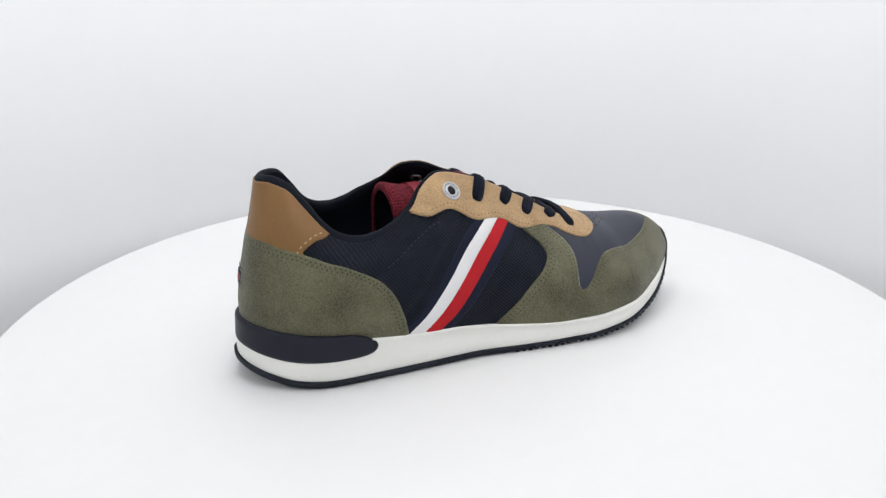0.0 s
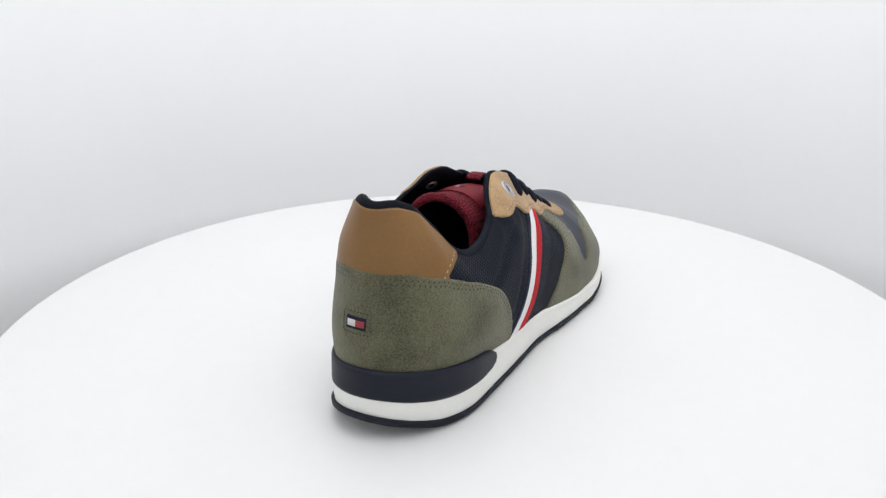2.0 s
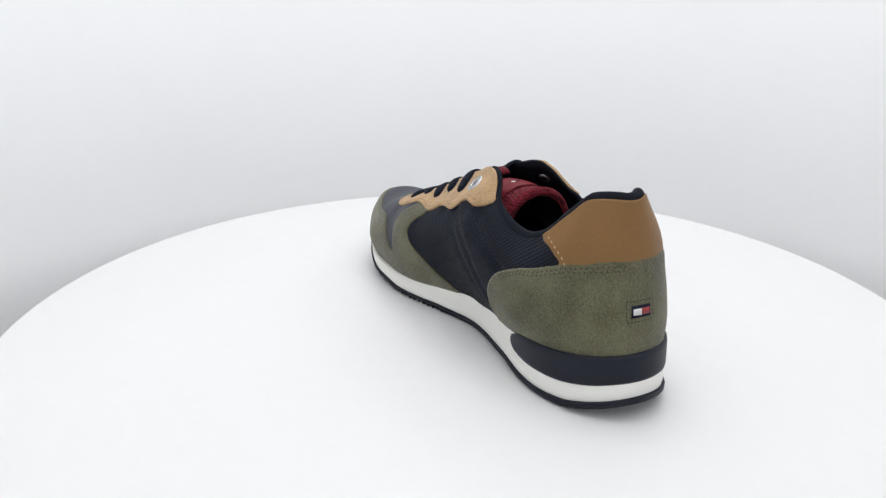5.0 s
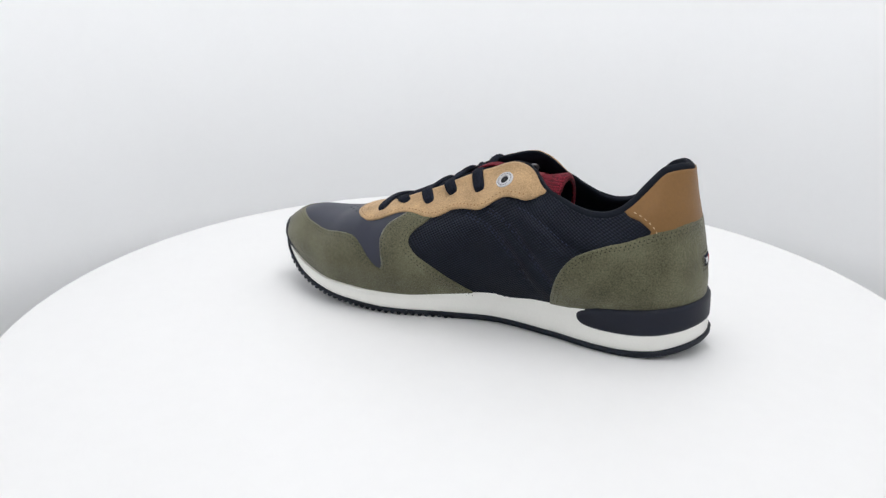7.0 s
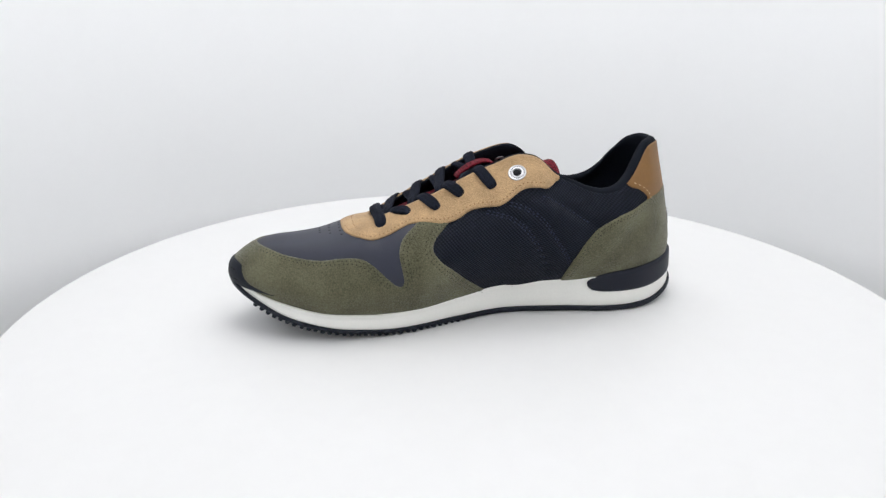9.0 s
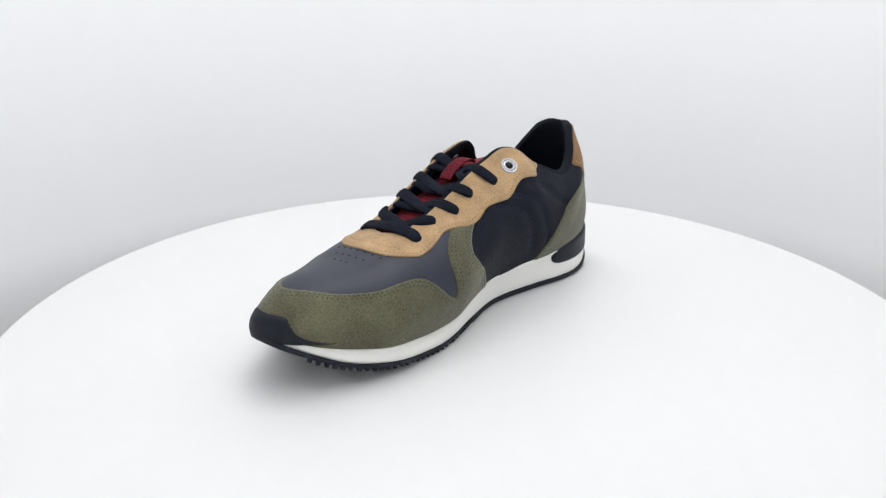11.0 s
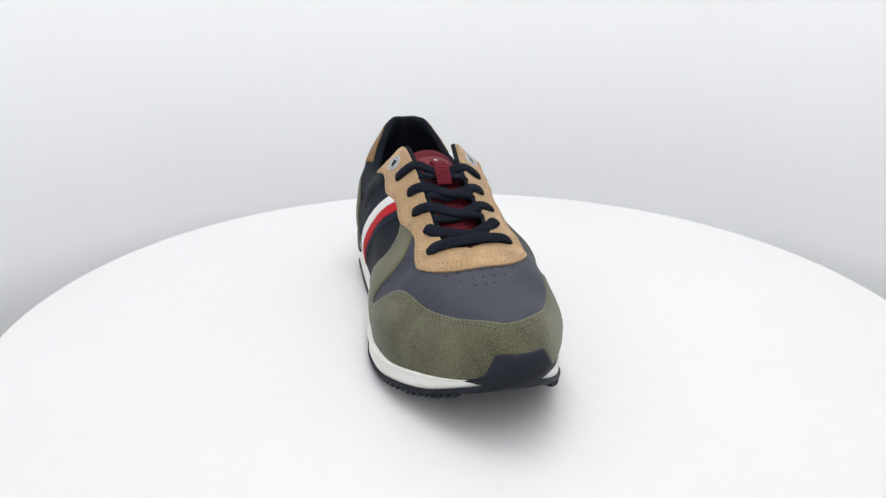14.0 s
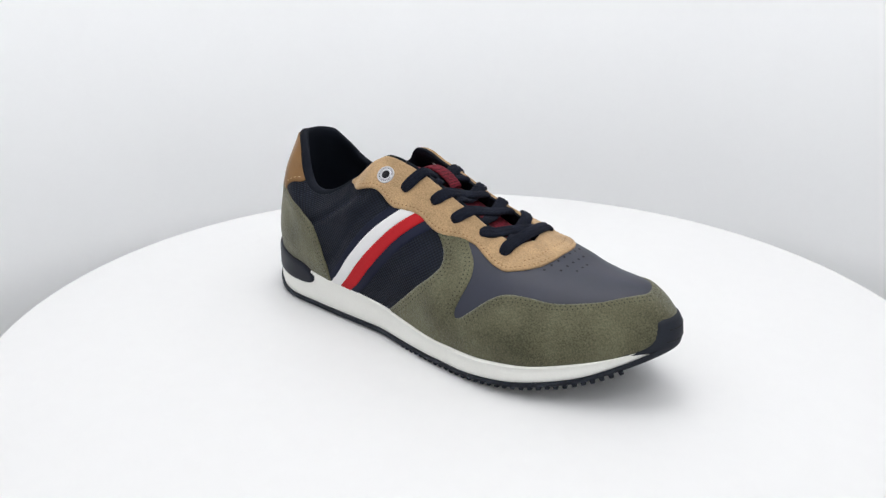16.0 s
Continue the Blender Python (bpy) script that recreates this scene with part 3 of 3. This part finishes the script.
def build_upper(shoe):
    quarter = patch("quarter", [(-160, -0.1), (-160, 1.2), (-160, 1.2), (34, 1.2), (34, 1.2), (34, -0.1), (34, -0.1), (-160, -0.1)], 0.4, M_MESH, shoe, "navy woven mesh quarter", steps=1, relief=quilting(), hem=-0.1)
    vamp = patch("vamp", [(28, -0.1), (28, 1.2), (28, 1.2), (190, 1.2), (190, 1.2), (190, -0.1), (190, -0.1), (28, -0.1)], 0.6, M_NAVY, shoe, "smooth navy leather vamp", steps=1, hem=-0.1)
    # vamp perforations, as dark discs for their shade: rows of seven, five and three
    bm = bmesh.new()
    bmesh.ops.create_cone(bm, cap_ends=True, segments=10, radius1=0.0008, radius2=0.00075, depth=0.0006)
    hole = bpy.data.meshes.new("perforation_shade")
    bm.to_mesh(hole)
    bm.free()
    hole.materials.append(M_HOLE_SHADE)
    for x0, ys in ((79.5, (-30, -24, -18, -12, -6, 0, 6)), (85.5, (-24, -18.2, -12.4, -6.6, -0.8)), (91.5, (-18, -13, -8))):
        for y in ys:
            x = x0 - 0.02 * (y + 12) ** 2 / 6
            side = 1 if y > -17 else -1
            v = np.linspace(0.6, 1, 120)
            p, n = on_upper(side, np.full(120, x), v)
            k = int(np.argmin(np.abs(p[:, 1] - y)))
            ob = new("perforation_shade", hole)
            ob.parent = vamp
            q = Vector(n[k]).to_track_quat("Z", "Y").to_matrix().to_4x4()
            ob.matrix_basis = Matrix.Translation(Vector((p[k] + n[k] * 0.42) / 1000)) @ q
    ribbon = patch("ribbon", shifted(RIB_L, -6.5) + shifted(RIB_R, 6.5)[::-1], 0.5, M_RIBBON, quarter, "navy woven ribbon", sides=-1, lift=0.35)
    patch("white_stripe", RIB_L + RIB_M[::-1], 0.35, M_WHITE_RIB, quarter, "white woven stripe", sides=-1, lift=0.8, soft=0.8)
    patch("red_stripe", RIB_M + RIB_R[::-1], 0.35, M_RED_RIB, quarter, "red woven stripe", sides=-1, lift=0.8, soft=0.8)
    # quilting seams of the mesh
    for seam in SEAMS:
        stitching(seam, -0.6, M_THREAD_NAVY, quarter, -0.85, sides=(1,), dash=2.2, gap=0.7, width=1.0)
        stitching(seam, 1.2, M_THREAD_NAVY, quarter, -0.75, sides=(1,), dash=2.2, gap=0.7, width=1.0)
    stitching(FOLD[1:], 0, M_THREAD_NAVY, quarter, -1.0, dash=2.0, gap=0.8, width=0.7)
    mud = patch("mudguard", MUD_EDGE + [(18, 0.92), (27, 0.93)] + V_EDGE + [(130, 1.2), (130, 1.2), (190, 1.2), (190, -0.3), (-18, -0.3)], 1.1, M_OLIVE, shoe,
                "olive suede toe guard", lift=0.3)
    for inset in (-2.2, -4.6):
        stitching(MUD_EDGE[1:], inset, M_THREAD_OLIVE_SHADED, mud, 1.35)
        stitching(V_EDGE[:7], inset, M_THREAD_OLIVE_SHADED, mud, 1.35)
        stitching(V_EDGE[7:], inset, M_THREAD_OLIVE_SHADED, mud, 1.35)
    counter = patch("heel_counter", HEEL_EDGE + [(-62, -0.3), (-220, -0.3), (-220, 0.70)], 1.1, M_OLIVE, shoe, "olive suede heel counter", lift=0.3, skew=INNER_SKEW)
    for inset in (-2.2, -4.4):
        stitching(HEEL_EDGE[1:-1], inset, M_THREAD_OLIVE_SHADED, counter, 1.35, sides=(-1,))
        stitching([(x - float(curve(x, INNER_SKEW)), v) for x, v in HEEL_EDGE[1:-1]], inset, M_THREAD_OLIVE_SHADED, counter, 1.35, sides=(1,))
    tab = patch("heel_tab", TAB_EDGE + [(-100, 1.2), (-220, 1.2), (-220, 0.5)], 0.8, M_BROWN, shoe, "smooth brown leather heel tab", lift=0.3)
    stitching(TAB_EDGE, 1.5, M_THREAD_CREAM, tab, 1.1, dash=2.5, gap=0.8, width=0.7)
    eyestay = patch("eyestay", TAN_EDGE + [(-57, 1.2), (-57, 1.2), (78, 1.2), (78, 1.2)], 1.0, M_TAN, shoe, "tan suede eyestay", lift=0.8)
    stitching(TAN_EDGE[1:-3], -2.2, M_THREAD_TAN, eyestay, 1.8)
    stitching([(66, 0.80), (70, 0.88), (70.5, 0.995)], 0, M_THREAD_TAN, eyestay, 1.8)
    # metal eyelets
    for side in (-1, 1):
        p, n = on_upper(side, np.array([-30.0]), np.array([0.89]), 1.8)
        q = Vector(n[0]).to_track_quat("Z", "Y").to_matrix().to_4x4()
        m = Matrix.Translation(Vector(p[0] / 1000)) @ q
        verts, faces = lathe([(0.0024, -0.0016), (0.0025, 0.0001), (0.0027, 0.0006), (0.0031, 0.0008), (0.0034, 0.0005), (0.0049, 0.00045), (0.0052, 0.0007), (0.0055, 0.0005), (0.0056, -0.0006)], 44)
        eyelet = part_mesh("eyelet", mesh_of("eyelet", verts, faces), M_STEEL, eyestay, "round steel eyelet")
        eyelet.matrix_basis = m
        # Dark disc over the uncut suede, for the shade inside the eyelet.
        part_mesh("eyelet_hole_shade", mesh_of("eyelet_hole_shade", *lathe([(0.00005, 0.0001), (0.0026, 0.0001), (0.0026, -0.0016)], 24)), M_HOLE_SHADE, eyelet)
        # worn lettering pressed into the ring; added bright ring inside for light through the hole
        v2, f2 = [], []
        for k in range(22):
            a0 = 2 * math.pi * (k + (0.3 if k > 10 else 0.0)) / 23
            for ra, da in ((0.0037, -0.055), (0.0037, 0.055), (0.0046, 0.045), (0.0046, -0.045)):
                v2.append((ra * math.cos(a0 + da), ra * math.sin(a0 + da), 0.00056))
            f2.append(tuple(range(4 * k, 4 * k + 4)))
        tagged(part_mesh("engraving", mesh_of("engraving", v2, f2), M_LINING, eyelet), kind="stuff")
        part_mesh("through_hole_glint", mesh_of("through_hole_glint", *lathe([(0.0016, -0.0045), (0.0024, -0.0049), (0.0036, -0.0048), (0.0038, -0.0042)], 32)), M_STEEL, eyelet)
    return quarter, eyestay


def build_badge(shoe_part):
    """Small woven flag badge at the back of the heel counter."""
    def sheet(name, w, h, lift, mat, parent, dy=0.0, label=""):
        pts, faces = [], []
        n = 8
        for k, (zz, dd) in enumerate(((-h / 2, -1.5), (-h / 2, 0), (h / 2, 0), (h / 2, -1.5))):
            for i in range(n + 1):
                y = -16.5 + dy - w / 2 + w * i / n
                zc = 56.3 + zz
                v = (zc - 29) / 76.0
                xb = float(curve(v, HEEL_BACK)) + ((y + 18) ** 2) / 70.0
                pts.append((xb - 1.45 - lift - dd * 0.8, y, zc))
        for k in range(3):
            for i in range(n):
                faces.append((k * (n + 1) + i, k * (n + 1) + i + 1, (k + 1) * (n + 1) + i + 1, (k + 1) * (n + 1) + i))
        return part_mesh(name, mesh_of(name, np.array(pts) / 1000, faces), mat, parent, label)
    badge = sheet("badge", 11.0, 5.6, 0.5, M_RIBBON, shoe_part, label="small flag badge in navy, white and red")
    sheet("white_field", 4.6, 3.0, 0.75, M_WHITE_PLASTIC, badge, 2.4)
    sheet("red_field", 4.8, 3.0, 0.75, M_RED_PLASTIC, badge, -2.4)
    ring = []
    for y, z in ((-7.6, -5.0), (7.6, -5.0), (7.6, 5.0), (-7.6, 5.0), (-7.6, -5.0)):
        ring.append((y, z))
    pts = []
    for (a, b), (c, d) in zip(ring, ring[1:]):
        for k in range(10):
            t = k / 10
            pts.append((a + (c - a) * t, b + (d - b) * t))
    q = []
    for y, z in pts:
        v = (56.3 + z - 29) / 76.0
        q.append((float(curve(v, HEEL_BACK)) + (y + 1.5) ** 2 / 70 - 1.45, -16.5 + y, 56.3 + z))
    q = np.array(q)
    v2, f2 = strip_along(q, np.tile(np.array([-1.0, 0, 0]), (len(q), 1)), 0.6, 0.3, 1.3, 0.6)
    tagged(part_mesh("stitching", mesh_of("stitching", np.array(v2) / 1000, f2), M_THREAD_OLIVE_SHADED, shoe_part), kind="stuff")


def build_collar(shoe):
    """Padded collar roll and inner lining, from the throat round the heel."""
    n = 150
    uu = u_of(56.0, 1.0)
    u = np.concatenate([np.linspace(uu, 0, n), np.linspace(0, uu, n)[1:]])
    sd = np.concatenate([-np.ones(n), np.ones(n - 1)])
    edge = upper(sd, u, np.ones_like(u))
    t = np.gradient(edge, axis=0)
    inw = np.stack([-t[:, 1], t[:, 0]], 1)
    inw /= np.linalg.norm(inw, axis=1, keepdims=True) + 1e-9
    flip = np.sign(((np.stack([np.clip(edge[:, 0], -95, 60), np.full(len(u), -17.0)], 1) - edge[:, :2]) * inw).sum(1))
    inw = inw * np.where(flip == 0, 1, flip)[:, None]
    inw = np.concatenate([inw, np.zeros((len(u), 1))], 1)
    r = curve(edge[:, 0], [(-140, 2.9), (-118, 2.9), (-100, 3.2), (-78, 2.8), (-62, 1.8), (-48, 1.4), (60, 1.2)])[:, None]
    up = np.array([0, 0, 1.0])
    rows = [edge + inw * r * (1 - math.cos(a)) * 1.0 + up * r * (math.sin(a) * 1.0) - inw * 0.3 * (a < 0.5) for a in [math.pi * k / 8 - 0.25 for k in range(9)]]
    for v in (0.93, 0.85, 0.75, 0.65, 0.5, 0.35, 0.2, 0.1):
        q = upper(sd, u, np.full_like(u, v))
        rows.append(q + inw * np.minimum(2 * r + 1.5 * (1 - v), 6.5))
    m = len(u)
    verts = np.concatenate(rows)
    faces = [(k * m + i, k * m + i + 1, (k + 1) * m + i + 1, (k + 1) * m + i) for k in range(len(rows) - 1) for i in range(m - 1)]
    lining = part_mesh("collar_lining", mesh_of("collar_lining", verts / 1000, faces), M_LINING, shoe, "padded dark navy textile collar and lining")
    base = rows[-2]
    faces = []
    for i in range(n - 1):
        faces.append((i, i + 1, m - 2 - i, m - 1 - i))
    part_mesh("insole", mesh_of("insole", base / 1000, [f for f in faces if len(set(f)) > 2]), M_LINING, shoe, "dark navy insole")


def tongue_point(s, a, lift=0.0):
    """Arched tongue: s from throat (0) to its free end (1), a the arch angle in radians."""
    x = 60 - 119 * s
    zc = curve(x, [(-60, 97.9), (-54, 96.4), (-46, 95.0), (-38, 94.8), (-20, 92.9), (10, 82.3), (40, 70), (60, 61.5)])
    half = curve(x, [(-60, 23), (-50, 22), (-30, 19), (0, 17), (60, 15)]) + lift
    sag = curve(x, [(-64, 26), (-45, 18.5), (-20, 9), (60, 5)]) + lift
    a = np.asarray(a, float)
    below = np.maximum(np.abs(a) - math.pi / 2, 0)
    a = np.clip(a, -math.pi / 2, math.pi / 2)
    return np.stack([x + 0 * a + 1.2 * (1 - np.cos(a)) * np.clip((s - 0.75) * 4, 0, 1), -15.0 + 1.5 * np.clip(s - 0.7, 0, 1) / 0.3 + half * np.sin(a), zc + lift - sag * (1 - np.cos(a) + below)], -1)


def build_tongue(shoe):
    ns, na = 60, 34
    a = np.linspace(-2.3, 2.3, na)[None, :]
    s = np.linspace(0, 1, ns)[:, None]
    outer = tongue_point(s, a, 0.0)
    # rounded free end, then the lining face
    rim = [tongue_point(np.full((1, 1), 1.0), a, -2.8 + 2.8 * math.cos(b))[0] - np.array([2.4 * math.sin(b), 0, 0]) for b in (0.6, 1.2, 1.8, 2.4)]
    grid = np.concatenate([outer, np.array(rim)])
    rows = len(grid)
    faces = [(i * na + j, i * na + j + 1, (i + 1) * na + j + 1, (i + 1) * na + j) for i in range(rows - 1) for j in range(na - 1)]
    tongue = part_mesh("tongue", mesh_of("tongue", grid.reshape(-1, 3) / 1000, faces), M_MAROON, shoe, "maroon knit tongue")
    inner = tongue_point(np.linspace(0.0, 1.004, ns)[:, None], a, -4.2)
    faces = [(i * na + j, (i + 1) * na + j, (i + 1) * na + j + 1, i * na + j + 1) for i in range(ns - 1) for j in range(na - 1)]
    part_mesh("tongue_lining", mesh_of("tongue_lining", inner.reshape(-1, 3) / 1000, faces), M_LINING, tongue, "black textile tongue lining")
    # smooth leather panel with a tiny flag on the tongue's top
    s2, a2 = np.linspace(0.655, 0.885, 14)[:, None], np.linspace(-0.95, 0.95, 22)[None, :]
    g = tongue_point(s2, a2, 0.7)
    g[..., 2] += 0.1
    faces = [(i * 22 + j, i * 22 + j + 1, (i + 1) * 22 + j + 1, (i + 1) * 22 + j) for i in range(13) for j in range(21)]
    panel = part_mesh("tongue_panel", mesh_of("tongue_panel", g.reshape(-1, 3) / 1000, faces), M_MAROON_FLAT, tongue, "maroon leather tongue panel")
    for y0, mat, nm in ((0.06, M_WHITE_PLASTIC, "white_field"), (-0.08, M_RIBBON, "navy_field")):
        g = tongue_point(np.linspace(0.79, 0.812, 2)[:, None], np.linspace(y0, y0 + 0.12, 3)[None, :], 0.9)
        g[..., 2] += 0.2
        part_mesh(nm, mesh_of(nm, g.reshape(-1, 3) / 1000, [(0, 1, 4, 3), (1, 2, 5, 4)]), mat, panel)
    # woven loop that keeps the laces
    xs = np.linspace(0.47, 0.675, 22)
    path = np.array([tongue_point(np.array(k), np.array(0.03), 0.0) for k in xs])
    path[:, 2] += 7.4 * np.sin(np.linspace(0.12, math.pi - 0.1, 22)) ** 0.35 + 0.3
    nor = np.tile(np.array([0.42, 0, 0.9]), (22, 1))
    part_mesh("lace_loop", mesh_of("lace_loop", *scale_mm(sweep(path, nor, 9.5, 1.6, 12, 0.5))), M_MAROON, tongue, "maroon woven lace loop")


ROWS = [(54, 0.845), (37.5, 0.925), (20, 0.885), (4.5, 0.895), (-14.5, 0.86)]


def build_laces(shoe):
    """Flat navy laces: a bar at the throat, then crossing pairs into five rows of holes."""
    def hole(side, k, lift):
        p, n = on_upper(side, np.array([ROWS[k][0]]), np.array([ROWS[k][1]]), lift)
        return p[0], n[0]

    def rim(side, x, lift):
        p = upper(side, u_of(x, 1.0), 1.0)
        return p + np.array([0, 0, lift])

    def cord(pts, nors):
        path = smooth_path(pts, closed=False, steps=7)
        nor = smooth_path(nors, closed=False, steps=7)
        part_mesh("lace", mesh_of("lace", *scale_mm(sweep(path, nor, 7.3, 3.3, 40, 0.75, True, 0.2))), M_LACE, shoe, "flat navy shoelace")

    up = np.array([0.42, 0, 0.9])
    a, na = hole(-1, 0, 1.6)
    b, nb = hole(1, 0, 1.6)
    mid = (a + b) / 2 + np.array([1.8, 0, 5.2])
    ia, ib = (mid - a) / np.linalg.norm(mid - a), (mid - b) / np.linalg.norm(mid - b)
    cord([a - na * 5, a - na * 1.0, a + na * 1.0 + ia * 2.5, (a * 2 + mid) / 3 + (0, 0, 1.8), mid, (b * 2 + mid) / 3 + (0, 0, 1.8), b + nb * 1.0 + ib * 2.5, b - nb * 1.0, b - nb * 5],
         [na + ia * -0.6, na, na, up, up, up, nb, nb, nb + ib * -0.6])
    for k in range(4):
        for side in (-1, 1):
            top, nt = hole(side, k + 1, 1.6)
            x0, x1 = ROWS[k][0], ROWS[k + 1][0]
            e1 = rim(side, x1 + 7.0, 1.6)
            e0 = rim(-side, x0 - 2.5, -0.8)
            ii = (e1 - top) / np.linalg.norm(e1 - top)
            c = (e1 + e0) / 2
            c[2] = max(c[2] - 1.2, float(tongue_point(np.array((60 - c[0]) / 119), np.array(0.0))[2]) + 3.2) + (1.3 if side < 0 else -1.1)
            if k == 3:
                # the topmost pair crosses under the loop of the tongue
                c[0] -= 4.5
                c[2] = float(tongue_point(np.array((60 - c[0]) / 119), np.array(0.0))[2]) + (3.6 if side < 0 else 2.0)
            c2 = e0 + np.array([0, side * 2.0, 1.6])
            cord([top - nt * 5, top - nt * 1.0, top + nt * 1.0 + ii * 2.4, e1, c, c2, e0 + (0, -side * 1.5, -5.0)], [nt - ii * 0.6, nt, nt, (nt + up) / 2, up, up, up])



def sneaker():
    shoe = new("sneaker")
    tagged(shoe, "olive suede and navy mesh sneaker with tan eyestay on turntable", "shoe")
    build_sole(shoe)
    build_upper(shoe)
    build_badge([c for c in shoe.children if c.name.startswith("heel_counter")][0])
    build_collar(shoe)
    build_tongue(shoe)
    build_laces(shoe)
    return shoe


booth()
TURNTABLE = turntable()
SNEAKER = sneaker()


def motions():
    """The turntable carries the sneaker round at a steady 18.4 degrees a second."""
    turn = [(float(t), 26.6 + 18.417 * t) for t in range(17)]
    walk(TURNTABLE, [(t, pose(TABLE[0], TABLE[1], 0, 0, 0, a)) for t, a in turn])
    walk(SNEAKER, [(t, pose(0, 0, 0, 0, 0, a)) for t, a in turn])


motions()
